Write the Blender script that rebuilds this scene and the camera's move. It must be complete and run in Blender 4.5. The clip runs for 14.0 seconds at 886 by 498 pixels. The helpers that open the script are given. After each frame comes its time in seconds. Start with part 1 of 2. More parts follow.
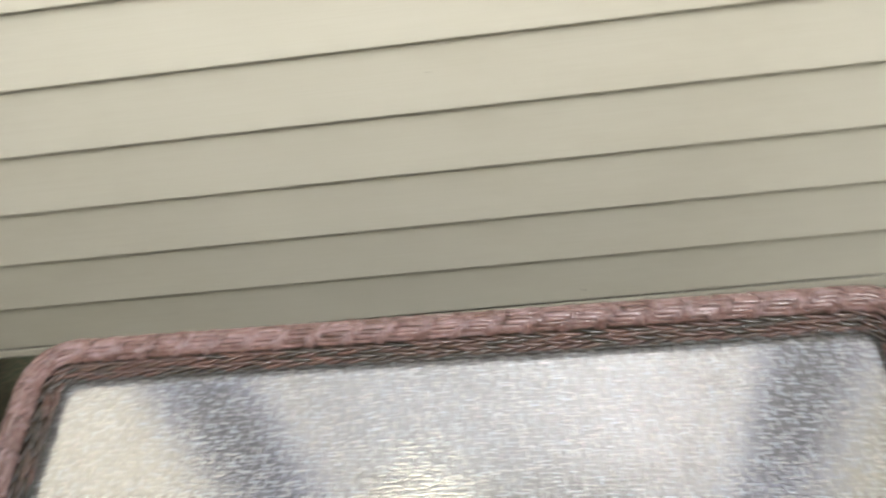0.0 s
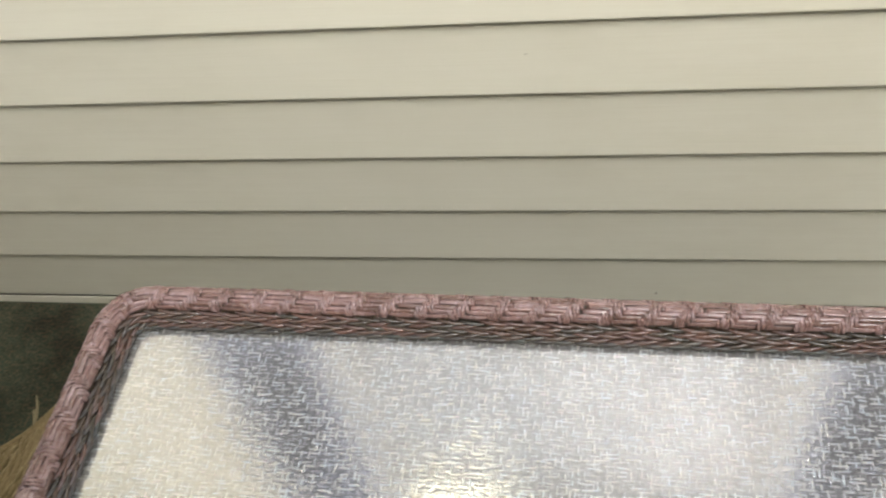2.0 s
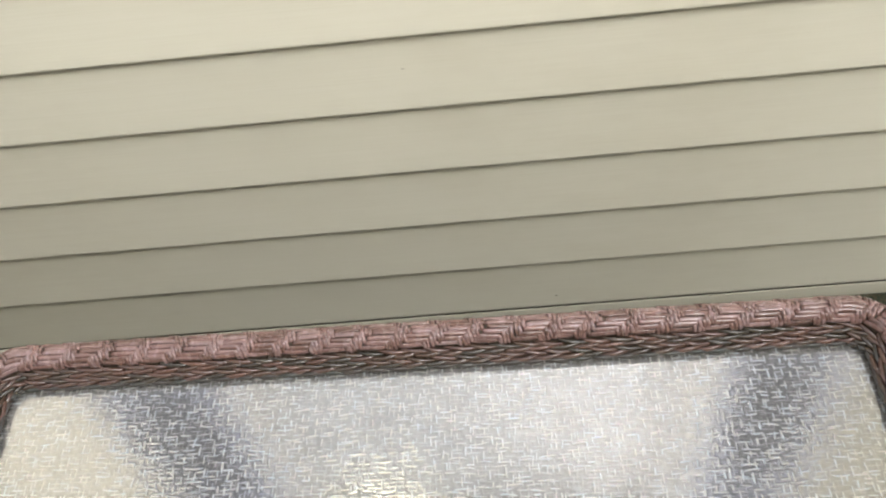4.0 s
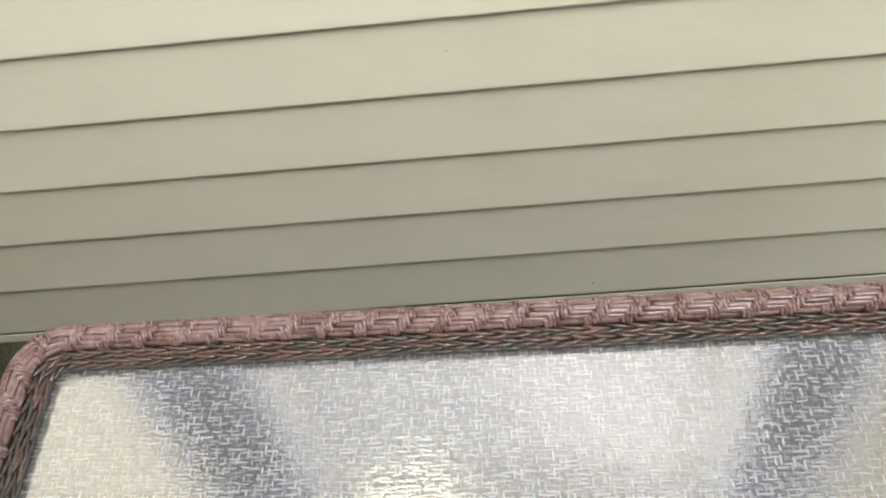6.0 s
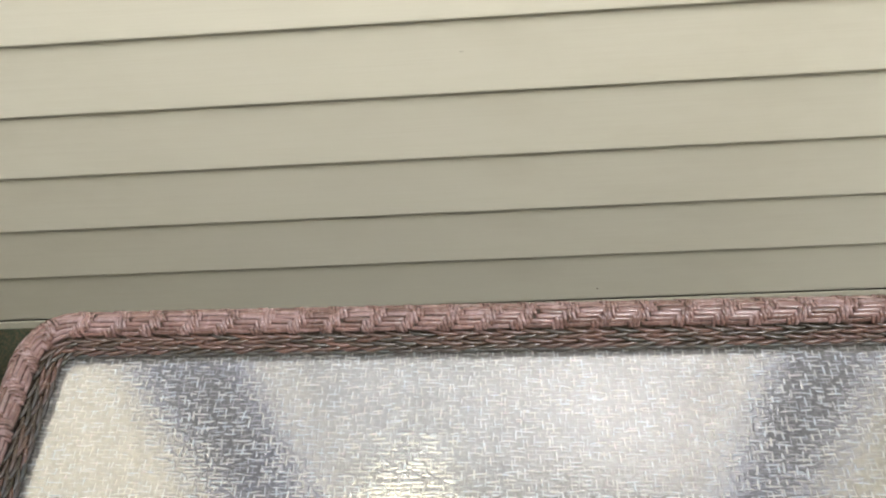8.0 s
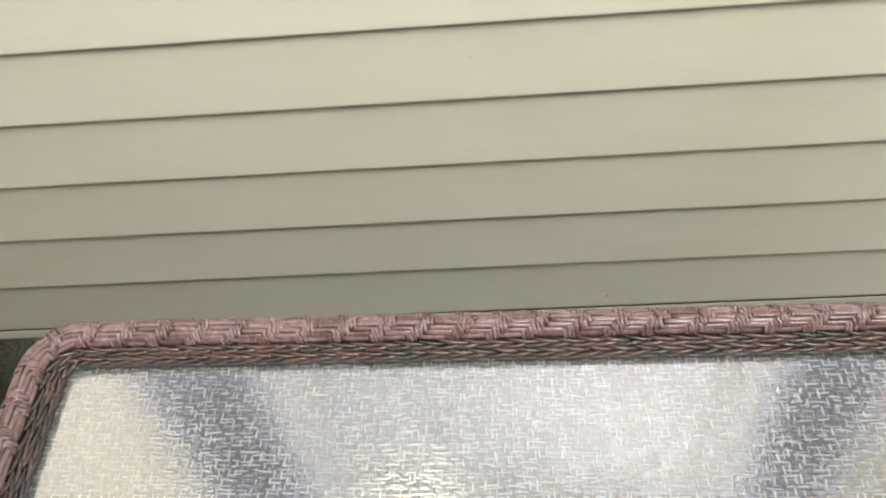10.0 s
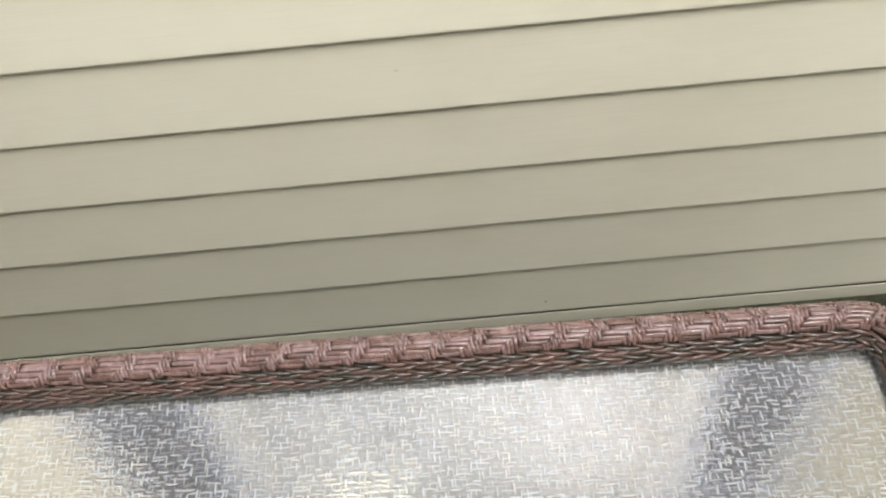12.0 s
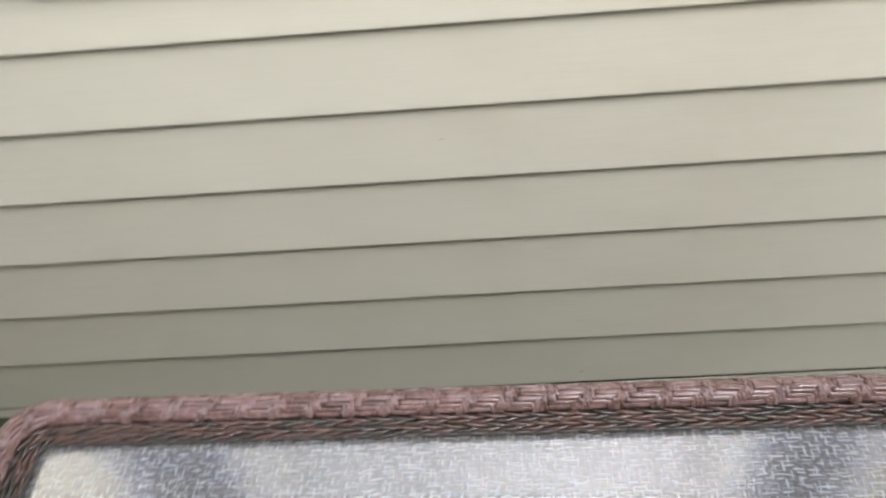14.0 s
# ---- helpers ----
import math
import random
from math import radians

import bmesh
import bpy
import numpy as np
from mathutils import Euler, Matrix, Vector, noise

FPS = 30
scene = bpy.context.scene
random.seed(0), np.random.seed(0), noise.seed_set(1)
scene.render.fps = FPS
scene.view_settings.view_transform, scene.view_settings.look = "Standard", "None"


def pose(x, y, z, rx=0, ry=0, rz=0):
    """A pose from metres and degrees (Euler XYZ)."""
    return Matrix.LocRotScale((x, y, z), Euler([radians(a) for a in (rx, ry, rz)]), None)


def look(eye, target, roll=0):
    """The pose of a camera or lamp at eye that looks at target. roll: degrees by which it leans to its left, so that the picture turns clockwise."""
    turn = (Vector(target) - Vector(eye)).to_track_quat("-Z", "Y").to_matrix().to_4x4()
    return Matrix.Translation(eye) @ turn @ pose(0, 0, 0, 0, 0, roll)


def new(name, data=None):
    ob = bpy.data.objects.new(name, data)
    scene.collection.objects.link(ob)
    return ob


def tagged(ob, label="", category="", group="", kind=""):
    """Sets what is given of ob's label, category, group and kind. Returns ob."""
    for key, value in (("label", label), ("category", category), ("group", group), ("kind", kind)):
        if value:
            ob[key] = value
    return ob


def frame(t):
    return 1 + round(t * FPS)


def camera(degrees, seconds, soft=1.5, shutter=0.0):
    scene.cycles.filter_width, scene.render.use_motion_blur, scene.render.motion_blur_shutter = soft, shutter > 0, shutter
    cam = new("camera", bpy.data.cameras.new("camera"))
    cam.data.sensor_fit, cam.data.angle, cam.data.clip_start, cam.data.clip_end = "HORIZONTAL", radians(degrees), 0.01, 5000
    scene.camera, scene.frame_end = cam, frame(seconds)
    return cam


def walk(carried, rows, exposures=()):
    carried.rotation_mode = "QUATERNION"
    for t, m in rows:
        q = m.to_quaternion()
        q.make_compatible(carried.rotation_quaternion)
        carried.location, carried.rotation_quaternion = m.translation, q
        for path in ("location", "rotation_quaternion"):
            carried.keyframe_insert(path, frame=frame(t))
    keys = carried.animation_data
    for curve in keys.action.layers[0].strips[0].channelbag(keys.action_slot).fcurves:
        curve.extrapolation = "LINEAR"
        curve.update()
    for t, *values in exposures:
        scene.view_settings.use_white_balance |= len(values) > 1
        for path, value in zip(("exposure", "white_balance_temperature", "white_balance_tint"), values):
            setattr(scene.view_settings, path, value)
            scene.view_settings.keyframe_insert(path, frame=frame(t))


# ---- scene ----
cam = camera(51.607, 14.0, soft=2.0, shutter=0.8)
PATH = [
    (0, look((0.0000, -1.0012, 1.4401), (-0.1118, -0.3730, 0.6702), -13.18)),
    (0.2, pose(-0.0126, -1.0178, 1.4327, 39.819, 8.479, 3.294)),
    (0.5, look((-0.0287, -1.0307, 1.4271), (-0.2096, -0.4039, 0.6692), -12.55)),
    (1, look((-0.0422, -1.0310, 1.4311), (-0.2235, -0.4029, 0.6744), -12.21)),
    (1.5, look((-0.0449, -1.0241, 1.4227), (-0.2228, -0.4019, 0.6603), -12.12)),
    (2, look((-0.0398, -1.0172, 1.4187), (-0.2084, -0.3921, 0.6567), -11.31)),
    (2.5, look((-0.0312, -0.9810, 1.4140), (-0.1384, -0.3537, 0.6426), -10.06)),
    (3, look((-0.0223, -0.9666, 1.4103), (-0.1015, -0.3351, 0.6390), -9.75)),
    (5.5, look((-0.0530, -0.9619, 1.4051), (-0.1136, -0.3447, 0.6206), -9.22)),
    (6, look((-0.0643, -0.9684, 1.3956), (-0.1478, -0.3460, 0.6174), -10.20)),
    (6.5, look((-0.0704, -0.9607, 1.3990), (-0.1536, -0.3434, 0.6168), -9.41)),
    (7, pose(-0.0756, -0.9708, 1.3952, 38.131, 5.767, 0.631)),
    (7.5, look((-0.0767, -0.9754, 1.3912), (-0.1581, -0.3511, 0.6142), -8.54)),
    (8, look((-0.0788, -0.9769, 1.3969), (-0.1598, -0.3508, 0.6213), -8.14)),
    (10.5, look((-0.0855, -0.9572, 1.3854), (-0.1719, -0.3249, 0.6156), -8.79)),
    (11, look((-0.0768, -0.9464, 1.3856), (-0.1245, -0.3200, 0.6076), -7.03)),
    (11.5, pose(-0.0754, -0.9509, 1.3741, 38.587, 4.606, -1.994)),
    (12, look((-0.0770, -0.9312, 1.3871), (-0.0984, -0.3047, 0.6080), -6.71)),
    (12.5, look((-0.0617, -0.9391, 1.3890), (-0.0887, -0.3035, 0.6174), -7.45)),
    (13, pose(-0.0551, -0.9659, 1.386, 40.964, 6.665, -1.733)),
    (13.25, pose(-0.0557, -0.9655, 1.3890, 40.85, 6.75, -1.66)),
    (13.5, look((-0.0581, -0.9648, 1.3959), (-0.1286, -0.3103, 0.6431), -10.31)),
    (13.7, pose(-0.0601, -0.9692, 1.3996, 42.9, 5.55, -2.45)),
    (14, look((-0.0633, -0.9861, 1.4030), (-0.1306, -0.2902, 0.6881), -7.24)),
]
walk(cam, PATH, exposures=((0.0, 0.74, 6250, 11), (0.5, 0.71, 6340, 10), (12.0, 0.74, 6340, 10), (13.0, 0.75, 6260, 11), (13.6, 0.74, 6180, 11), (14.0, 0.57, 6010, 13)))

# ---- light: a soft, bright overcast sky ----
world = bpy.data.worlds.new("overcast_sky")
scene.world = world
world.use_nodes = True
wn, wl = world.node_tree.nodes, world.node_tree.links
sky = wn.new("ShaderNodeTexSky")
sky.sky_type, sky.sun_disc = "NISHITA", False
sky.sun_elevation, sky.sun_rotation = radians(48.5), radians(161.5)
sky.air_density, sky.dust_density = 1.0, 4.0
pale = wn.new("ShaderNodeHueSaturation")
pale.inputs["Saturation"].default_value = 0.32
wl.new(sky.outputs[0], pale.inputs["Color"])
wl.new(pale.outputs[0], wn["Background"].inputs["Color"])
wn["Background"].inputs["Strength"].default_value = 0.15
sun = new("sun", bpy.data.lights.new("sun", "SUN"))
sun.data.energy, sun.data.angle, sun.data.color = 1.72, radians(36), (1.0, 0.985, 0.96)
sun.matrix_world = look((1.0, -3.0, 3.6), (0, 0, 0))


# ---- materials ----
def mat(name, color, rough=0.5, metal=0.0, spec=0.5):
    m = bpy.data.materials.new(name)
    m.use_nodes = True
    b = m.node_tree.nodes["Principled BSDF"]
    b.inputs["Base Color"].default_value = (*color, 1)
    b.inputs["Roughness"].default_value = rough
    b.inputs["Metallic"].default_value = metal
    b.inputs["Specular IOR Level"].default_value = spec
    return m, m.node_tree.nodes, m.node_tree.links, b


def coords(n, l, scale, source="Object"):
    tc, mp = n.new("ShaderNodeTexCoord"), n.new("ShaderNodeMapping")
    mp.inputs["Scale"].default_value = scale
    l.new(tc.outputs[source], mp.inputs["Vector"])
    return mp.outputs[0]


def noise_of(n, l, vec, scale, detail=4.0, rough=0.55):
    t = n.new("ShaderNodeTexNoise")
    t.inputs["Scale"].default_value, t.inputs["Detail"].default_value, t.inputs["Roughness"].default_value = scale, detail, rough
    l.new(vec, t.inputs["Vector"])
    return t.outputs["Fac"]


def ramp_of(n, l, fac, stops):
    r = n.new("ShaderNodeValToRGB")
    while len(r.color_ramp.elements) < len(stops):
        r.color_ramp.elements.new(0.5)
    for e, (p, c) in zip(r.color_ramp.elements, stops):
        e.position, e.color = p, (*c, 1)
    l.new(fac, r.inputs[0])
    return r.outputs[0]


def mix_of(n, l, fac, a, b, mode="MIX"):
    x = n.new("ShaderNodeMix")
    x.data_type, x.blend_type = "RGBA", mode
    for key, v in ((0, fac), (6, a), (7, b)):
        if isinstance(v, (int, float)):
            x.inputs[key].default_value = v
        elif isinstance(v, tuple):
            x.inputs[key].default_value = (*v, 1)
        else:
            l.new(v, x.inputs[key])
    return x.outputs[2]


def bump_of(n, l, b, height, strength, distance, before=None):
    k = n.new("ShaderNodeBump")
    k.inputs["Strength"].default_value, k.inputs["Distance"].default_value = strength, distance
    l.new(height, k.inputs["Height"])
    if before is not None:
        l.new(before, k.inputs["Normal"])
    l.new(k.outputs[0], b.inputs["Normal"])
    return k.outputs[0]


def siding_material():
    m, n, l, b = mat("beige_vinyl", (0.6, 0.57, 0.46), 0.42, 0, 0.4)
    grain = noise_of(n, l, coords(n, l, (7, 60, 420)), 1.0, 5, 0.6)
    dirt = noise_of(n, l, coords(n, l, (2.2, 2, 5)), 1.4, 6, 0.65)
    c = ramp_of(n, l, dirt, [(0.25, (0.592, 0.553, 0.425)), (0.5, (0.628, 0.592, 0.463)), (0.8, (0.643, 0.606, 0.478))])
    c = mix_of(n, l, 0.08, c, grain, "OVERLAY")
    l.new(c, b.inputs["Base Color"])
    wave = noise_of(n, l, coords(n, l, (1.2, 1, 5)), 1.5, 2, 0.4)
    first = bump_of(n, l, b, wave, 0.25, 0.004)
    bump_of(n, l, b, grain, 0.3, 0.0008, first)
    return m


def wicker_material(name, stops, rough):
    m, n, l, b = mat(name, stops[0][1], rough, 0, 0.9)
    oi = n.new("ShaderNodeObjectInfo")
    gm = n.new("ShaderNodeNewGeometry")
    add = n.new("ShaderNodeMath")
    add.operation = "ADD"
    l.new(oi.outputs["Random"], add.inputs[0])
    l.new(gm.outputs["Random Per Island"], add.inputs[1])
    frac = n.new("ShaderNodeMath")
    frac.operation = "FRACT"
    l.new(add.outputs[0], frac.inputs[0])
    runs = noise_of(n, l, coords(n, l, (1, 1, 1)), 14, 2, 0.5)
    both = n.new("ShaderNodeMath")
    both.operation = "MULTIPLY_ADD"
    l.new(runs, both.inputs[0])
    both.inputs[1].default_value = 1.5
    both.inputs[2].default_value = -0.5
    blend = n.new("ShaderNodeMix")
    blend.inputs[0].default_value = 0.22
    l.new(frac.outputs[0], blend.inputs[2])
    l.new(both.outputs[0], blend.inputs[3])
    c = ramp_of(n, l, blend.outputs[0], stops)
    streak = noise_of(n, l, coords(n, l, (90, 90, 90)), 1.0, 6, 0.65)
    worn_or_glint = ramp_of(n, l, noise_of(n, l, coords(n, l, (1, 1, 1)), 55, 4, 0.6), [(0.35, (0.55, 0.52, 0.5)), (0.7, (1.15, 1.1, 1.08))])
    c = mix_of(n, l, 0.55, c, worn_or_glint, "MULTIPLY")
    c = mix_of(n, l, 0.25, c, streak, "OVERLAY")
    l.new(c, b.inputs["Base Color"])
    r = ramp_of(n, l, streak, [(0.3, (rough - 0.1,) * 3), (0.7, (rough + 0.15,) * 3)])
    l.new(r, b.inputs["Roughness"])
    bump_of(n, l, b, streak, 0.3, 0.0008)
    b.inputs["Coat Weight"].default_value = 0.85
    b.inputs["Coat Roughness"].default_value = 0.12
    return m


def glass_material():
    # silver-backed pressed glass: the strokes are real relief, frosted on their crests, with sky glints and iridescence
    # painted there
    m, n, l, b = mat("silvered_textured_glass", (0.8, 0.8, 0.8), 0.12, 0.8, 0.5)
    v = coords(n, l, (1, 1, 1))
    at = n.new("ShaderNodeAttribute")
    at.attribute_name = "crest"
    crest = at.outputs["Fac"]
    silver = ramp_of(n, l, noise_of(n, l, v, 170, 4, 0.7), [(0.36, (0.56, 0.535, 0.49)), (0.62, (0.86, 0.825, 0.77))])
    frost_glint = ramp_of(n, l, noise_of(n, l, v, 110, 3, 0.6), [(0.3, (1.0, 0.86, 0.9)), (0.42, (0.97, 0.95, 0.82)), (0.52, (0.98, 0.98, 0.98)), (0.62, (0.88, 0.97, 0.98)), (0.75, (0.9, 0.9, 1.0))])
    l.new(mix_of(n, l, crest, silver, frost_glint), b.inputs["Base Color"])
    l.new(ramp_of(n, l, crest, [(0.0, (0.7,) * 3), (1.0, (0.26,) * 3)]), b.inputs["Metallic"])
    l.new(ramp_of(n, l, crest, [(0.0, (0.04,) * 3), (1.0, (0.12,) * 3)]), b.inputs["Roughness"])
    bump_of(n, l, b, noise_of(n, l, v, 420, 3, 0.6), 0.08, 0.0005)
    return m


def carpet_material():
    m, n, l, b = mat("dark_green_carpet", (0.03, 0.035, 0.025), 0.95, 0, 0.1)
    v = coords(n, l, (1, 1, 1))
    c = ramp_of(n, l, noise_of(n, l, v, 160, 4, 0.7), [(0.3, (0.034, 0.041, 0.028)), (0.5, (0.075, 0.086, 0.06)), (0.6, (0.14, 0.1, 0.065)), (0.75, (0.1, 0.165, 0.125))])
    big = ramp_of(n, l, noise_of(n, l, v, 7, 4, 0.6), [(0.35, (0.6, 0.55, 0.5)), (0.65, (1.3, 1.35, 1.25))])
    l.new(mix_of(n, l, 1.0, c, big, "MULTIPLY"), b.inputs["Base Color"])
    bump_of(n, l, b, noise_of(n, l, v, 420, 3, 0.7), 0.9, 0.004)
    return m


def plain_material(name, color, rough, size=30.0, amount=0.25, metal=0.0):
    m, n, l, b = mat(name, color, rough, metal)
    lo, hi = tuple(c * (1 - amount) for c in color), tuple(min(1.0, c * (1 + amount)) for c in color)
    f = noise_of(n, l, coords(n, l, (1, 1, 1)), size, 5, 0.6)
    l.new(ramp_of(n, l, f, [(0.3, lo), (0.7, hi)]), b.inputs["Base Color"])
    bump_of(n, l, b, f, 0.2, 0.001)
    return m


def jute_material():
    m, n, l, b = mat("tan_jute", (0.2, 0.14, 0.07), 0.85, 0, 0.2)
    oi = n.new("ShaderNodeNewGeometry")
    c = ramp_of(n, l, oi.outputs["Random Per Island"], [(0.0, (0.25, 0.19, 0.09)), (0.5, (0.42, 0.32, 0.16)), (1.0, (0.58, 0.46, 0.25))])
    f = noise_of(n, l, coords(n, l, (1, 1, 1)), 190, 5, 0.7)
    l.new(mix_of(n, l, 0.6, c, ramp_of(n, l, f, [(0.3, (0.4, 0.38, 0.34)), (0.7, (1.2, 1.15, 1.1))]), "MULTIPLY"), b.inputs["Base Color"])
    bump_of(n, l, b, f, 0.6, 0.0015)
    return m


def emit_material(name, color, strength):
    m, n, l, b = mat(name, color, 0.5)
    b.inputs["Emission Color"].default_value = (*color, 1)
    b.inputs["Emission Strength"].default_value = strength
    return m


def pane_material():
    m, n, l, b = mat("window_glass", (1, 1, 1), 0.08)
    b.inputs["Transmission Weight"].default_value = 1.0
    b.inputs["IOR"].default_value = 1.12
    return m


SIDING = siding_material()
ROLL = wicker_material("pink_brown_wicker", [(0.0, (0.22, 0.12, 0.09)), (0.3, (0.33, 0.185, 0.15)), (0.6, (0.42, 0.255, 0.225)), (0.8, (0.48, 0.32, 0.3)), (1.0, (0.28, 0.175, 0.125))], 0.22)
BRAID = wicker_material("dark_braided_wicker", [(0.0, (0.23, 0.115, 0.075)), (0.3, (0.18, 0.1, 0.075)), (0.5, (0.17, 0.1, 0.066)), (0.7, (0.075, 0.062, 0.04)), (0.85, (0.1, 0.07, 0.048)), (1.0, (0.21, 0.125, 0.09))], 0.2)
CORE = plain_material("dark_wicker_core", (0.09, 0.066, 0.045), 0.8, 120, 0.4)
# Edge colour darkened to stand in for contact shade and rim reflection at the glass
EDGE_SHADE = wicker_material("edge_shade_wicker", [(0.0, (0.05, 0.042, 0.028)), (0.4, (0.075, 0.052, 0.036)), (0.7, (0.05, 0.055, 0.038)), (1.0, (0.09, 0.06, 0.042))], 0.4)
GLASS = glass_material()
CARPET = carpet_material()
LAWN = plain_material("mown_lawn", (0.06, 0.085, 0.035), 0.95, 9, 0.45)
WHITE = plain_material("off_white_vinyl", (0.6, 0.59, 0.56), 0.4, 14, 0.04)
SHUTTER = plain_material("slate_blue_shutter_plastic", (0.15, 0.185, 0.33), 0.45, 40, 0.2)
SHEATH = plain_material("grey_sheathing", (0.25, 0.25, 0.24), 0.8, 10, 0.15)
ROOM = plain_material("cream_room_paint", (0.66, 0.63, 0.56), 0.7, 3, 0.05)
SHEER = plain_material("white_sheer_cloth", (0.76, 0.8, 0.85), 0.9, 60, 0.06)
BRASS = plain_material("aged_brass", (0.5, 0.36, 0.15), 0.35, 60, 0.15, 1.0)
GLOW = emit_material("lit_opal_glass", (1.0, 0.94, 0.7), 2.4)
PANE = pane_material()
JUTE = jute_material()
STRAW = plain_material("dry_straw", (0.33, 0.27, 0.14), 0.8, 90, 0.3)


# ---- mesh helpers ----
def part(name, bm, material, parent, label="", smooth=True):
    me = bpy.data.meshes.new(name)
    bm.to_mesh(me)
    bm.free()
    me.materials.append(material)
    if smooth:
        for p in me.polygons:
            p.use_smooth = True
    ob = new(name, me)
    ob.parent = parent
    return tagged(ob, label)


def thing(name, label, category, group="", kind="", m=None):
    ob = new(name)
    if m is not None:
        ob.matrix_world = m
    return tagged(ob, label, category, group, kind)


def add_box(bm, lo, hi, bevel=0.0):
    size = [b - a for a, b in zip(lo, hi)]
    mid = [(a + b) / 2 for a, b in zip(lo, hi)]
    made = bmesh.ops.create_cube(bm, size=1.0, matrix=Matrix.Translation(mid) @ Matrix.Diagonal((*size, 1)))
    if bevel:
        edges = {e for v in made["verts"] for e in v.link_edges}
        bmesh.ops.bevel(bm, geom=list(edges), offset=bevel, segments=2, affect="EDGES", profile=0.6)
    return bm


def box(lo, hi, bevel=0.0):
    return add_box(bmesh.new(), lo, hi, bevel)


def sweep(bm, points, ups, wide, thick, sides=6, taper=0.55):
    """A flattened cord along points; ups: the outward direction at each point."""
    rings, count = [], len(points)
    for i, (p, up) in enumerate(zip(points, ups)):
        t = (points[min(i + 1, count - 1)] - points[max(i - 1, 0)]).normalized()
        side = t.cross(up).normalized()
        out = side.cross(t)
        k = taper + (1 - taper) * math.sin(math.pi * (0.12 + 0.76 * i / (count - 1)))
        rings.append([bm.verts.new(p + side * (wide * k * math.cos(a)) + out * (thick * k * math.sin(a)))
                      for a in (2 * math.pi * j / sides for j in range(sides))])
    for a, b in zip(rings, rings[1:]):
        for j in range(sides):
            bm.faces.new((a[j], a[(j + 1) % sides], b[(j + 1) % sides], b[j]))
    bm.faces.new(rings[0][::-1])
    bm.faces.new(rings[-1])
    return bm


def tube(points, radius, sides=12):
    bm = bmesh.new()
    ups = [Vector((0.01, 1, 0.02))] * len(points)
    return sweep(bm, [Vector(p) for p in points], ups, radius, radius, sides, 1.0)


# ---- setting: ground, house wall ----
def big_sheet(name, x0, x1, y0, y1, z, material, label, category):
    bm = bmesh.new()
    bm.faces.new([bm.verts.new(c) for c in ((x0, y0, z), (x1, y0, z), (x1, y1, z), (x0, y1, z))])
    ob = part(name, bm, material, None, label, smooth=False)
    return tagged(ob, "", category, kind="structure")


big_sheet("ground", -400, 400, -400, 400, -0.05, LAWN, "mown lawn round the house", "ground")
FLOOR = -0.012          # the porch floor falls a little towards the east
floor = part("floor", box((-3.2, -3.0, -0.046), (3.2, 0.03, 0.0), 0.002), CARPET, None, "dark mottled green outdoor carpet on the porch", False)
tagged(floor, "", "floor", kind="structure")
FALL = 0.38
floor.matrix_world = pose(0, 0, FLOOR, 0, FALL, 0)

COURSE, BASE, TOP = 0.127, 0.024, 20
WX0, WX1, WZ0, WZ1 = -0.605, 0.375, 0.93, 2.38      # window opening
wall = thing("wall_north", "house wall clad in beige vinyl lap siding", "wall", kind="structure")


def sheathing(lo, hi):
    part("sheathing", box(lo, hi), SHEATH, wall, smooth=False)


sheathing((-3.2, 0.03, -0.05), (WX0, 0.17, 2.75))
sheathing((WX1, 0.03, -0.05), (3.2, 0.17, 2.75))
sheathing((WX0, 0.03, -0.05), (WX1, 0.17, WZ0))
sheathing((WX0, 0.03, WZ1), (WX1, 0.17, 2.75))


def siding_mesh(length):
    """One lap course: a leaning face, a rounded butt, and the return under it."""
    face = [(0.0006 + 0.0130 * (1.62 * f - 0.62 * f * f), 0.006 + COURSE * f) for f in (k / 12 for k in range(12, -1, -1))]
    profile = [(0.0151, COURSE + 0.006)] + face + [(0.0000, 0.0022), (0.0006, 0.0006), (0.0022, 0.0), (0.0117, 0.0004), (0.0117, 0.0018), (0.0050, 0.0030)]
    bm = bmesh.new()
    rings = [[bm.verts.new((x, y, z)) for y, z in profile] for x in (0.0, length)]
    for j in range(len(profile)):
        k = (j + 1) % len(profile)
        bm.faces.new((rings[0][j], rings[0][k], rings[1][k], rings[1][j]))
    bm.faces.new(rings[0])
    bm.faces.new(rings[1][::-1])
    bmesh.ops.recalc_face_normals(bm, faces=bm.faces)
    for f in bm.faces:
        f.smooth = len(f.verts) == 4
    me = bpy.data.meshes.new("siding_panel")
    bm.to_mesh(me)
    bm.free()
    me.materials.append(SIDING)
    return me


long_course, left_course, right_course = siding_mesh(6.4), siding_mesh(3.2 + WX0 - 0.012), siding_mesh(3.2 - WX1 - 0.012)
for k in range(TOP):
    z = BASE + k * COURSE
    spans = [(long_course, -3.2)]
    if z + COURSE > WZ0 and z < WZ1:
        spans = [(left_course, -3.2), (right_course, WX1 + 0.012)]
    for data, x in spans:
        panel = new("siding_panel", data)
        panel.parent = wall
        panel.matrix_basis = pose(x, 0.0, z)
part("starter_strip", box((-3.2, 0.001, -0.035), (3.2, 0.0035, 0.0165), 0.0003), SIDING, wall, "narrow beige strip under the lowest siding course")

# Unseen walls added behind and beside the camera to shade the lower siding
SHADE_WALL = plain_material("shade_wall_paint", (0.4, 0.385, 0.33), 0.75, 4, 0.1)
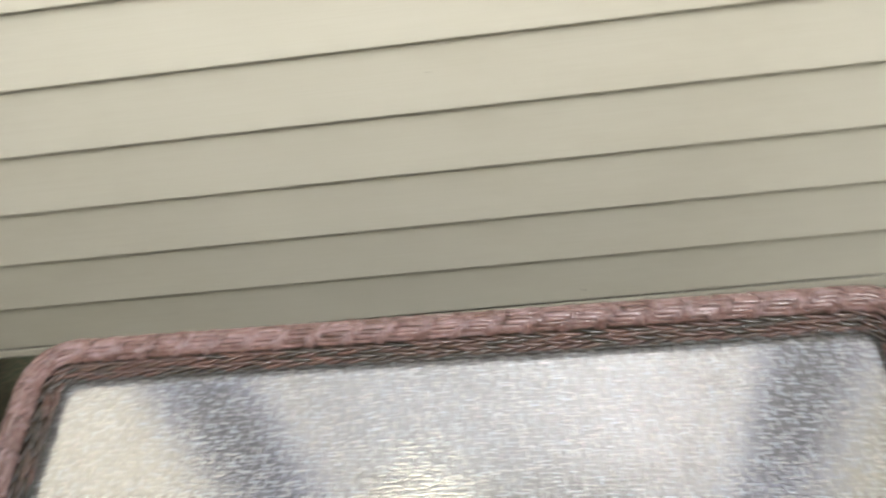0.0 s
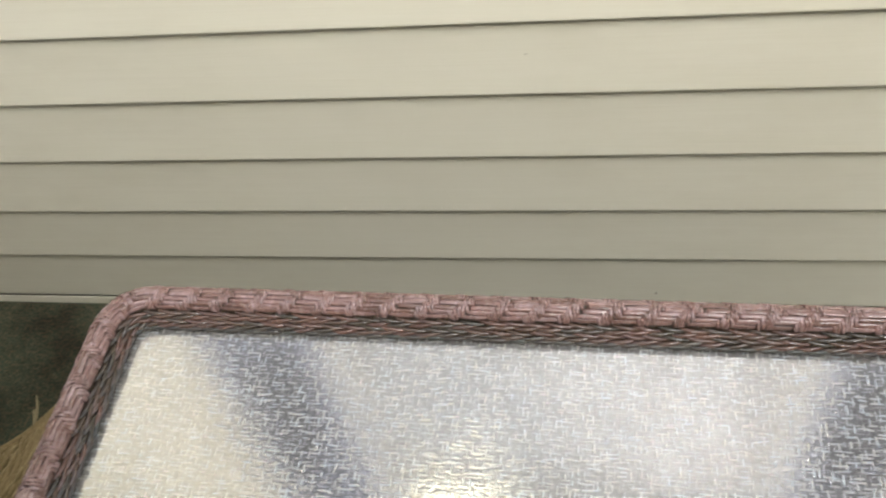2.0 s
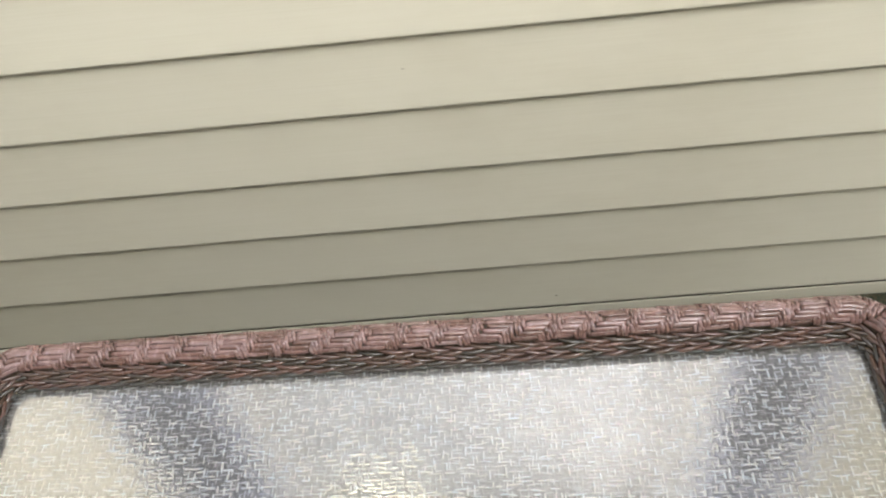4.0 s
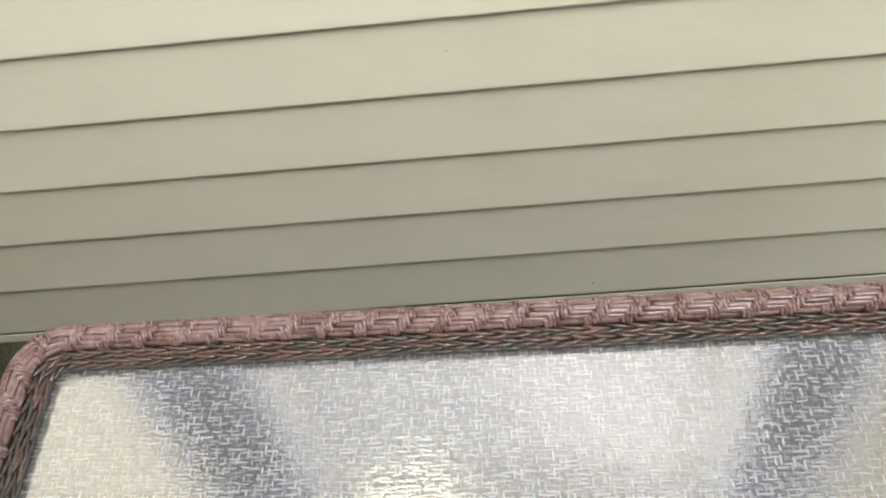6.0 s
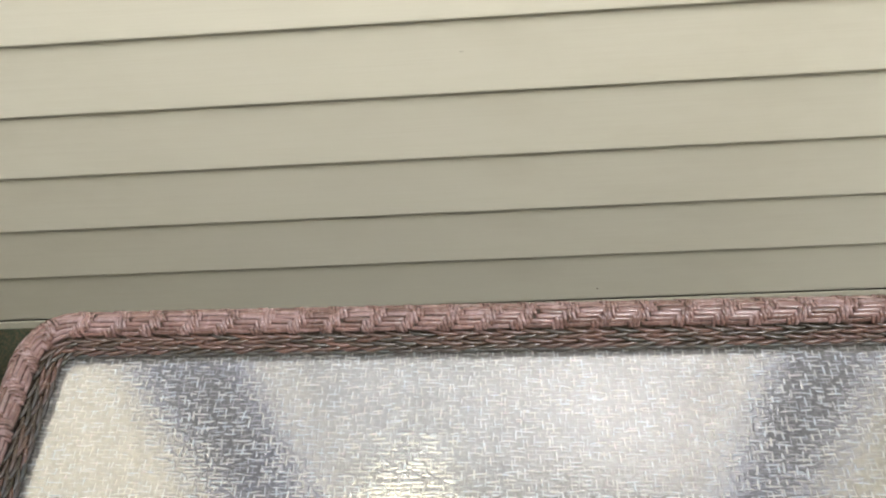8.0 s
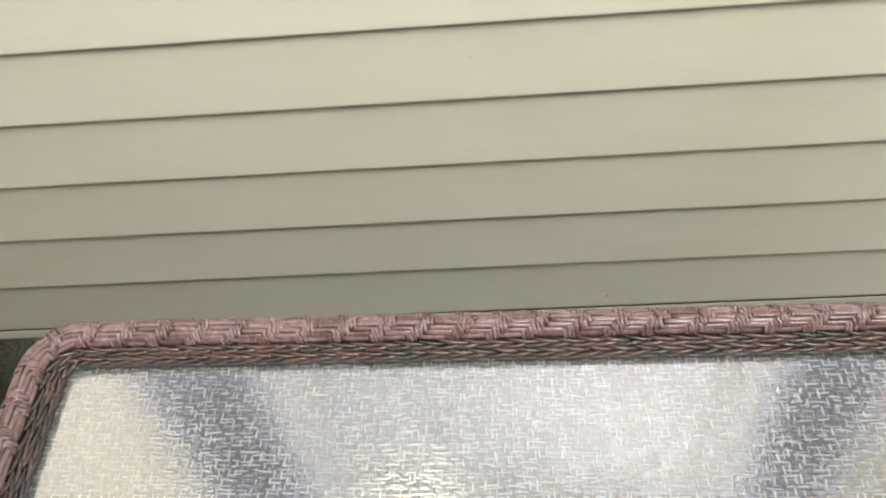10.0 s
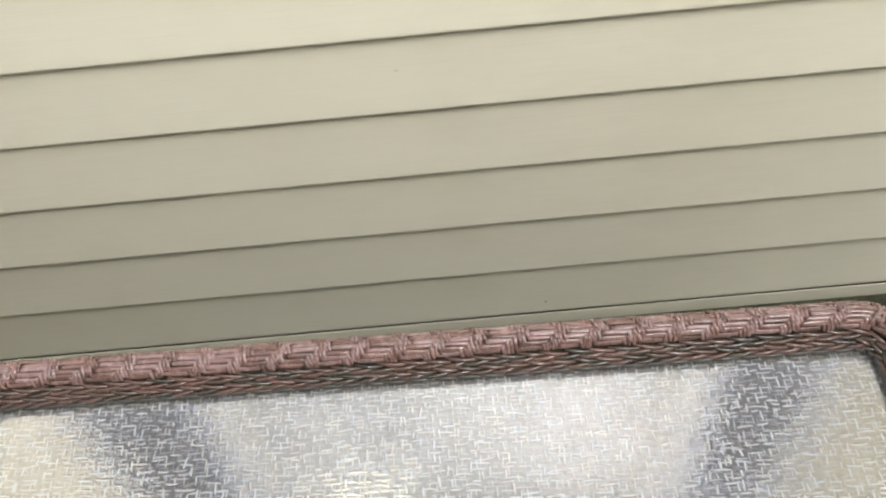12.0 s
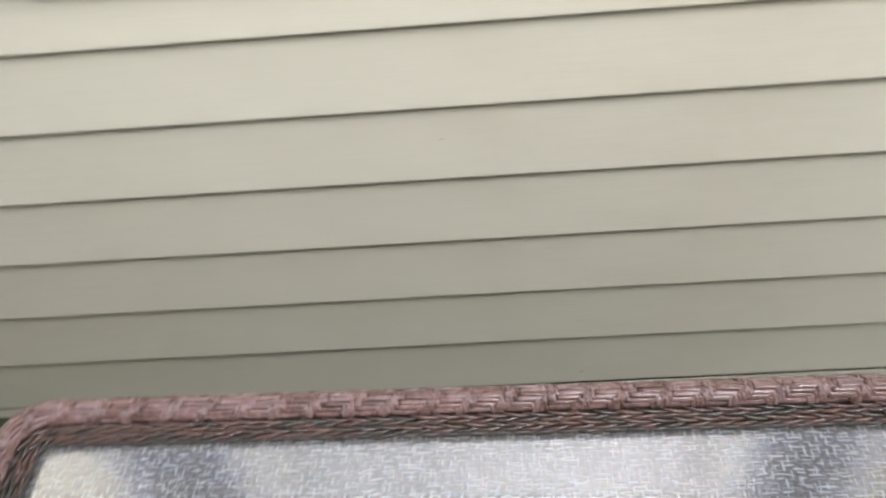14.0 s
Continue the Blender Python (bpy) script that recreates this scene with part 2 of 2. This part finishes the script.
for name, lo, hi in (("shade_wall_south", (-1.52, -1.34, -0.04), (1.7, -1.22, 1.82)), ("shade_wall_west", (-1.52, -1.219, -0.04), (-1.4, -0.01, 0.8))):
    shade_wall = part(name, box(lo, hi, 0.01), SHADE_WALL, None, "added unseen wall that shades the lower siding", False)
    tagged(shade_wall, "", "wall", kind="structure")

DIRT = plain_material("brown_dirt", (0.16, 0.12, 0.07), 0.9, 300, 0.4)
STAIN = plain_material("faint_tan_stain", (0.5, 0.46, 0.35), 0.8, 300, 0.15)
for x, y, z, w, h, soil in ((0.061, 0.0033, 0.0515, 0.0021, 0.0017, DIRT), (-0.143, 0.0083, 0.600, 0.0034, 0.0012, STAIN)):
    speck = bmesh.new()
    bmesh.ops.create_icosphere(speck, subdivisions=2, radius=1.0, matrix=Matrix.Translation((x, y, z)) @ Matrix.Diagonal((w, 0.0006, h, 1)))
    part("dirt_speck", speck, soil, wall, "speck of dirt")

# ---- window between the shutters ----
window = thing("window_1", "off-white double-hung window in the siding", "window", kind="structure")


def bar(name, lo, hi, parent, bevel=0.004, material=None):
    return part(name, box(lo, hi, bevel), material or WHITE, parent)


bar("window_frame", (WX0 - 0.01, -0.02, WZ0 - 0.045), (WX1 + 0.01, 0.16, WZ0), window)
bar("window_frame", (WX0 - 0.01, -0.02, WZ1), (WX1 + 0.01, 0.16, WZ1 + 0.045), window)
bar("window_frame", (WX0 - 0.01, -0.02, WZ0), (WX0 + 0.015, 0.16, WZ1), window)
bar("window_frame", (WX1 - 0.015, -0.02, WZ0), (WX1 + 0.01, 0.16, WZ1), window)
MIDZ = (WZ0 + WZ1) / 2
for z0, z1, y in ((WZ0, MIDZ + 0.012, -0.019), (MIDZ - 0.012, WZ1, 0.004)):
    sash = part("sash", box((WX0 + 0.0155, y, z0 + 0.001), (WX0 + 0.036, y + 0.022, z1 - 0.001), 0.003), WHITE, window)
    bar("sash_stile", (WX1 - 0.036, y, z0 + 0.001), (WX1 - 0.0155, y + 0.022, z1 - 0.001), sash, 0.003)
    bar("sash_rail", (WX0 + 0.0362, y + 0.001, z0 + 0.001), (WX1 - 0.0362, y + 0.021, z0 + 0.023), sash, 0.003)
    bar("sash_rail", (WX0 + 0.0362, y + 0.001, z1 - 0.023), (WX1 - 0.0362, y + 0.021, z1 - 0.001), sash, 0.003)
    pane = part("pane", box((WX0 + 0.034, y + 0.009, z0 + 0.021), (WX1 - 0.034, y + 0.013, z1 - 0.021)), PANE, sash, "clear window pane", False)
    pane.visible_shadow = False


def shutter(x):
    sh = thing("shutter", "dark slate-blue louvred shutter beside the window", "shutter", "window shutters", m=pose(x, -0.002, WZ0 - 0.02))
    w, h, d = 0.25, 1.49, 0.03
    for a, b in ((0.0, 0.036), (w - 0.036, w)):
        part("stile", box((a, -d, 0), (b, 0, h), 0.004), SHUTTER, sh)
    for a, b in ((0.0, 0.06), (h / 2 - 0.03, h / 2 + 0.03), (h - 0.06, h)):
        part("rail", box((0.0362, -d + 0.001, a), (w - 0.0362, -0.001, b), 0.004), SHUTTER, sh)
    slat = box((0.0364, -0.004, -0.021), (w - 0.0364, 0.004, 0.021), 0.002)
    bmesh.ops.rotate(slat, verts=slat.verts, cent=(0, 0, 0), matrix=Euler((radians(-28), 0, 0)).to_matrix())
    first = part("slat", slat, SHUTTER, sh)
    spots = [0.085 + 0.0345 * i for i in range(18)] + [h / 2 + 0.055 + 0.0345 * i for i in range(18)]
    first.location = (0, -d / 2, spots[0])
    for s in spots[1:]:
        o = new("slat", first.data)
        o.parent = sh
        o.location = (0, -d / 2, s)


shutter(WX0 - 0.012 - 0.25)
shutter(WX1 + 0.012)

# the room behind the window
room = thing("wall_room", "plain cream room behind the window", "room", kind="structure")
part("room_floor", box((-2.2, 0.171, 0.25), (2.0, 3.2, 0.3)), ROOM, room, smooth=False)
part("room_ceiling", box((-2.2, 0.171, 2.7), (2.0, 3.2, 2.75)), ROOM, room, smooth=False)
part("room_wall", box((-2.2, 3.2, 0.25), (2.0, 3.25, 2.75)), ROOM, room, smooth=False)
part("room_wall", box((-2.25, 0.171, 0.25), (-2.2, 3.25, 2.75)), ROOM, room, smooth=False)
part("room_wall", box((2.0, 0.171, 0.25), (2.05, 3.25, 2.75)), ROOM, room, smooth=False)


def curtain(x0, x1, y):
    bm = bmesh.new()
    count = 90
    rows = []
    for z in (WZ0 + 0.004, WZ0 + 0.5, WZ1 - 0.002):
        rows.append([bm.verts.new((x0 + (x1 - x0) * i / count, y + 0.008 * math.sin(i * 0.75) + 0.004 * math.sin(i * 0.31 + z), z)) for i in range(count + 1)])
    for a, b in zip(rows, rows[1:]):
        for i in range(count):
            bm.faces.new((a[i], a[i + 1], b[i + 1], b[i]))
    bmesh.ops.solidify(bm, geom=bm.faces[:], thickness=0.002)
    ob = part("curtain", bm, SHEER, None, "white sheer curtain hanging behind the window")
    return tagged(ob, "", "curtain")


curtain(WX0 + 0.018, WX1 - 0.018, 0.125)

lamp = thing("pendant_lamp", "lit opal glass lamp hung on a brass stem in the window", "lamp", m=pose(-0.43, 0.068, 0))
globe = bmesh.new()
bmesh.ops.create_uvsphere(globe, u_segments=28, v_segments=18, radius=0.05, matrix=Matrix.Translation((0, 0, 2.03)) @ Matrix.Diagonal((2.9, 0.7, 2.3, 1)))
part("globe", globe, GLOW, lamp, "glowing opal glass globe")
part("stem", tube([(0, 0, 2.14), (0, 0, 2.26), (0, 0, 2.379)], 0.005), BRASS, lamp)
part("canopy", tube([(0, 0, 2.367), (0, 0, 2.373), (0, 0, 2.3795)], 0.022, 20), BRASS, lamp)

# ---- the wicker coffee table ----
X0, X1, DEEP, CREST = -0.691, 0.4175, 0.56, 0.4769    # roll's middle line; its far side is y = 0
CORNER, ROLLR = 0.05, 0.0165
table = thing("coffee_table", "pink-brown woven wicker coffee table with a textured silvery glass top", "coffee table",
              m=pose(0.0, -0.3445, 0.0, 0, 0, -1.096))


def rail(x0, x1, y0, y1, r):
    """A rounded rectangle, clockwise from above from the far side's middle: its length, and place and outward way at s."""
    w, d = x1 - x0 - 2 * r, y1 - y0 - 2 * r
    q = math.pi * r / 2
    legs = [("l", w, (x0 + r, y1), (1, 0)), ("c", q, (x1 - r, y1 - r), 90), ("l", d, (x1, y1 - r), (0, -1)), ("c", q, (x1 - r, y0 + r), 0),
            ("l", w, (x1 - r, y0), (-1, 0)), ("c", q, (x0 + r, y0 + r), -90), ("l", d, (x0, y0 + r), (0, 1)), ("c", q, (x0 + r, y1 - r), 180)]
    total = sum(k[1] for k in legs)

    def at(s):
        s %= total
        for kind, size, p, way in legs:
            if s <= size:
                if kind == "l":
                    return Vector((p[0] + way[0] * s, p[1] + way[1] * s, 0)), Vector((-way[1], way[0], 0))
                a = radians(way - 90 * s / size)
                out = Vector((math.cos(a), math.sin(a), 0))
                return Vector((p[0], p[1], 0)) + out * r, out
            s -= size
        return at(0)
    return total, at


ROUND, spot = rail(X0, X1, -DEEP, 0.0, CORNER)
UP = Vector((0, 0, 1))


def on_roll(s, a, lift):
    """A place on the rim's roll: a degrees from straight up towards the inside."""
    p, out = spot(s)
    way = UP * math.cos(radians(a)) - out * math.sin(radians(a))
    return p + UP * (CREST - 0.0095) + out * 0.004 + way * (ROLLR + lift), way


def on_slope(s, v, lift):
    """A place on the sloping inner face under the roll, v metres down it."""
    p, out = spot(s)
    way = (UP * 0.72 - out * 0.7).normalized()
    down = (-out * 0.72 - UP * 0.7).normalized()
    return p - out * 0.0125 + UP * (CREST - 0.0145) + down * v + way * lift, way


def strand_h(bm, s, a, length, wide, tilt):
    pts, ups = [], []
    for i in range(8):
        f = i / 7
        p, w = on_roll(s + length * (f - 0.5), a + tilt * (f - 0.5), -0.0008 + 0.0014 * math.sin(math.pi * f) ** 0.5)
        pts.append(p), ups.append(w)
    sweep(bm, pts, ups, wide, 0.0012, 8, 0.85)


def strand_v(bm, s, a, span, drift, wide):
    pts, ups = [], []
    for i in range(7):
        f = i / 6
        p, w = on_roll(s + drift * (f - 0.5), a + span * (f - 0.5), -0.0009 + 0.0023 * math.sin(math.pi * f) ** 0.5)
        pts.append(p), ups.append(w)
    sweep(bm, pts, ups, wide, 0.0012, 8, 0.85)


def strand_b(bm, s, v, length, fall):
    pts, ups = [], []
    for i in range(11):
        f = i / 10
        p, w = on_slope(s + length * (f - 0.5), v + fall * (f - 0.5) + 0.0016 * math.sin(math.pi * f), -0.0024 + 0.0056 * math.sin(math.pi * (0.06 + 0.88 * f)) ** 0.8)
        pts.append(p), ups.append(w)
    sweep(bm, pts, ups, 0.0029, 0.0024, 8, 0.45)


rng = random.Random(7)
wefts, wraps, braid, edging = [], [], [], []          # strands with their place along the rim
periods = round(ROUND / 0.0465)
PER = ROUND / periods
STEP = 21.5                               # degrees from row to row on the roll
for i in range(periods):
    slip = rng.uniform(-0.003, 0.003)
    for j in range(9):
        a = -98 + STEP * j
        shift = -0.0064 * abs(j - 4.6) + slip + rng.uniform(-0.002, 0.002)
        s = i * PER + shift + rng.uniform(-0.0012, 0.0012)
        wefts.append((s, strand_h, (s, a + rng.uniform(-2.5, 2.5), 0.034 + rng.uniform(-0.003, 0.003), 0.0033, rng.uniform(-3, 6))))
        for side in (-0.0047, 0.0, 0.0047):
            s = (i + 0.5) * PER + shift + side + rng.uniform(-0.0005, 0.0005)
            wraps.append((s, strand_v, (s, a + rng.uniform(-4, 4), STEP * (2.3 if a > 10 else 1.4) * rng.uniform(0.85, 1.15), 0.002 + rng.uniform(-0.001, 0.002), 0.0024)))
periods_b = round(ROUND / 0.0275)
PERB = ROUND / periods_b
for i in range(periods_b):
    for j in range(4):
        s = (i + 0.5 * (j % 2)) * PERB + j * 0.0035 + rng.uniform(-0.0015, 0.0015)
        fall = (0.0052, -0.0045, 0.005, -0.0058)[j] + rng.uniform(-0.0008, 0.0008)
        braid.append((s, strand_b, (s, 0.0 + 0.0056 * j + rng.uniform(-0.0006, 0.0006), 0.040 + rng.uniform(-0.005, 0.005), fall)))
    # added row at the glass, its dark colour painting the shade under the braid
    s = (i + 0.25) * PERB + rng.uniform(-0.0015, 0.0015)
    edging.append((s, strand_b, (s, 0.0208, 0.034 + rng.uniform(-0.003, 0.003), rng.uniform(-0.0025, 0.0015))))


def lay(strands, name, rest_name, material, keep_from, keep_to):
    """The strands along the far rim and its corners one by one, up to 300; the others joined."""
    rest, single = bmesh.new(), 0
    for s, build, args in strands:
        near = (s - keep_from) % ROUND < (keep_to - keep_from)
        if near and single < 300:
            bm = bmesh.new()
            build(bm, *args)
            part(name, bm, material, table)
            single += 1
        else:
            build(rest, *args)
    tagged(part(rest_name, rest, material, table), "", kind="stuff")


lay(wefts, "wicker_strand", "wicker_weave", ROLL, -0.1, 1.1)
lay(wraps, "wrap_strand", "wrap_weave", ROLL, -0.1, 1.1)
lay(edging, "edge_strand", "edge_weave", EDGE_SHADE, -0.16, 1.3)
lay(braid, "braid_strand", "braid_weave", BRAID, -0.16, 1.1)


def ring(profile, steps=160):
    """A closed moulding round the table: profile of (outwards, up) about the roll's middle line."""
    bm, rings = bmesh.new(), []
    for i in range(steps):
        p, out = spot(ROUND * i / steps)
        rings.append([bm.verts.new(p + out * o + UP * z) for o, z in profile])
    for i in range(steps):
        a, b = rings[i], rings[(i + 1) % steps]
        for j in range(len(profile)):
            k = (j + 1) % len(profile)
            bm.faces.new((a[j], a[k], b[k], b[j]))
    bmesh.ops.recalc_face_normals(bm, faces=bm.faces)
    return bm


core = [(0.004 + 0.0154 * math.sin(radians(a)), CREST - 0.0095 + 0.0154 * math.cos(radians(a))) for a in range(-100, 140, 20)]
part("rim_core", ring(core + [(0.006, CREST - 0.05), (-0.0265, CREST - 0.05), (-0.0262, CREST - 0.031), (-0.0105, CREST - 0.0145)]), CORE, table, "dark core under the weave")
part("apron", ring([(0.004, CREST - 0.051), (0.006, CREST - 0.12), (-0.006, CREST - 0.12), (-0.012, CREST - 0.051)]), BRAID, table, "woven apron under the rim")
for lx, ly in ((X0 + 0.05, -0.05), (X1 - 0.05, -0.05), (X0 + 0.05, -DEEP + 0.05), (X1 - 0.05, -DEEP + 0.05)):
    leg = bmesh.new()
    turns, foot = 58, FLOOR - lx * math.tan(radians(FALL))
    pts, ups = [], []
    for i in range(turns * 10):
        a = 2 * math.pi * i / 10
        out = Vector((math.cos(a), math.sin(a), 0))
        pts.append(Vector((lx, ly, foot + 0.004 + (CREST - 0.12 - foot) * i / (turns * 10))) + out * 0.021), ups.append(out)
    sweep(leg, pts, ups, 0.0031, 0.002, 5, 1.0)
    sweep(leg, [Vector((lx, ly, z)) for z in (foot, 0.17, CREST - 0.055)], [Vector((0, 1, 0.01))] * 3, 0.02, 0.02, 12, 1.0)
    part("leg", leg, ROLL, table, "leg wound with wicker")


def glass_top():
    """Pressed glass: short raised strokes, lengthwise and crosswise, crowded like a coarse weave over the pane."""
    x0, x1, y1, fine = X0 + 0.0255, X1 - 0.0255, -0.0255, 0.304
    step = 0.0008
    nx, ny = int((x1 - x0) / step), int(fine / step)
    h = np.zeros((ny, nx))
    r = np.random.RandomState(5)
    rows, cols = 7.4, 9.6
    spots = []
    for j in range(int(ny / rows) + 1):
        x = r.uniform(-12, 0)
        while x < nx:
            long = r.uniform(10, 34)
            spots.append((j * rows + r.normal(0, 1.5), x + long / 2, long / 2, False))
            x += long + r.uniform(0, 3.5)
    for j in range(int(nx / cols) + 1):
        y = r.uniform(-16, 0)
        while y < ny:
            long = r.uniform(8, 20)
            spots.append((y + long / 2, j * cols + r.normal(0, 2.2), long / 2, True))
            y += long + r.uniform(1, 9)
    for k in range(9000):                 # faint short strokes between the others
        spots.append((r.uniform(0, ny), r.uniform(0, nx), r.uniform(3, 8), r.rand() < 0.45))
    for n, (cy, cx, half, across) in enumerate(spots):
        strong = r.uniform(0.4, 1.0) if n < len(spots) - 9000 else r.uniform(0.2, 0.5)
        wide, lean, bend = r.uniform(0.95, 1.7), r.normal(0, 0.07), r.normal(0, 0.006)
        yy, xx = np.mgrid[-19:20, -6:7] if across else np.mgrid[-6:7, -19:20]
        u, v = (yy, xx) if across else (xx, yy)
        v = v - lean * u - bend * u * u
        bumpy = np.exp(-(v / wide) ** 2) * np.clip(1.0 - (np.abs(u) / (half + 0.5)) ** 4, 0, 1) * strong
        ys, xs = int(cy) + yy, int(cx) + xx
        ok = (ys >= 0) & (ys < ny) & (xs >= 0) & (xs < nx)
        h[ys[ok], xs[ok]] = np.maximum(h[ys[ok], xs[ok]], bumpy[ok])
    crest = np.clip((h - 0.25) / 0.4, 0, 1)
    h *= 0.0002
    X, Y = np.meshgrid(np.linspace(x0, x1, nx), np.linspace(y1, y1 - fine, ny))
    verts = np.stack([X, Y, CREST - 0.036 + h], -1).reshape(-1, 3)
    index = np.arange(nx * ny).reshape(ny, nx)
    quads = np.stack([index[:-1, :-1], index[1:, :-1], index[1:, 1:], index[:-1, 1:]], -1).reshape(-1, 4)
    base, flat = len(verts), CREST - 0.036
    y2, low = -DEEP + 0.0255, CREST - 0.042
    extra = [(x0, y1 - fine, flat), (x1, y1 - fine, flat), (x1, y2, flat), (x0, y2, flat), (x0, y1, low), (x1, y1, low), (x1, y2, low), (x0, y2, low)]
    faces = quads.tolist() + [[base + k for k in f] for f in ((0, 3, 2, 1), (4, 5, 6, 7), (3, 7, 6, 2))]
    me = bpy.data.meshes.new("glass_top")
    me.from_pydata(np.vstack([verts, extra]).tolist(), [], faces)
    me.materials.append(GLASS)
    me.polygons.foreach_set("use_smooth", [True] * len(me.polygons))
    # crest height masks where the painted glint colour goes
    worn_or_glint = me.attributes.new("crest", "FLOAT", "POINT")
    worn_or_glint.data.foreach_set("value", np.concatenate([crest.reshape(-1), np.full(len(extra), 0.4)]).astype(np.float32))
    ob = new("glass_top", me)
    ob.parent = table
    tagged(ob, "silvery textured glass pane pressed with crosshatched strokes")


glass_top()


# ---- woven mat and straw on the carpet beside the table ----
def woven_mat():
    """Jute cords laid side by side, bound at a curved, sagging edge."""
    bm = bmesh.new()
    r = random.Random(3)

    def edge(x):
        f = (x + 1.3) / 0.5
        return -0.41 - 0.18 * f + 0.78 * f * f

    def height(x, y):
        d = max(0.0, edge(x) - y)
        return 0.006 + 0.035 * math.exp(-d / 0.05) + 0.006 * math.sin(x * 21 + y * 13)

    for i in range(76):
        x = -1.33 + 0.0052 * i
        pts = []
        for k in range(26):
            y = edge(x) - 0.018 * k
            xx = x - 0.006 * k + 0.0012 * r.uniform(-1, 1)
            pts.append(Vector((xx, y, height(xx, y) + (0.0022 if (i + k) % 2 else -0.0008))))
        sweep(bm, pts, [UP] * len(pts), 0.003, 0.0026, 5, 1.0)
    for k in range(58):
        pts = []
        for i in range(25):
            x = -1.33 + 0.016 * i
            y = edge(x) - 0.0078 * k - 0.004
            pts.append(Vector((x - 0.0026 * k, y, height(x, y) + (0.0038 if (i + k) % 2 else 0.0002) + 0.0006 * r.uniform(-1, 1))))
        sweep(bm, pts, [UP] * len(pts), 0.0027, 0.0022, 5, 1.0)
    mat_thing = thing("jute_mat", "tan woven jute mat with a sagging edge on the carpet", "mat")
    part("weave", bm, JUTE, mat_thing)
    hem = bmesh.new()
    pts = [Vector((-1.33 + 0.012 * i, edge(-1.33 + 0.012 * i) + 0.002, height(-1.33 + 0.012 * i, edge(-1.33 + 0.012 * i)) + 0.002)) for i in range(33)]
    sweep(hem, pts, [UP] * len(pts), 0.0034, 0.0034, 7, 1.0)
    part("hem", hem, JUTE, mat_thing, "rolled jute edge")
    backing = bmesh.new()
    rows = []
    for k in range(14):
        rows.append([backing.verts.new((-1.33 + 0.016 * i - 0.012 * k, edge(-1.33 + 0.016 * i) - 0.034 * k, max(-0.001, height(-1.33 + 0.016 * i, edge(-1.33 + 0.016 * i) - 0.034 * k) - 0.006))) for i in range(25)])
    for a, b in zip(rows, rows[1:]):
        for i in range(24):
            backing.faces.new((a[i], a[i + 1], b[i + 1], b[i]))
    bmesh.ops.solidify(backing, geom=backing.faces[:], thickness=0.003)
    part("backing", backing, JUTE, mat_thing)


woven_mat()


def straw(x, y, way, length, wide):
    bm = bmesh.new()
    w = Vector(way).normalized()
    side = w.cross(UP).normalized()
    pts = [Vector((x, y, -0.003)) + w * (length * f) + side * (0.004 * math.sin(f * 3)) for f in (0, 0.25, 0.5, 0.75, 1.0)]
    sweep(bm, pts, [UP] * 5, wide, 0.0012, 5, 0.3)
    tagged(part("straw", bm, STRAW, None, "dry straw stalk lying on the carpet"), "", "straw", "loose straws")


straw(-1.079, -0.294, (0.0, 0.3, 0.2), 0.065, 0.003)
straw(-1.083, -0.291, (-0.07, 0.3, 0.1), 0.036, 0.0045)
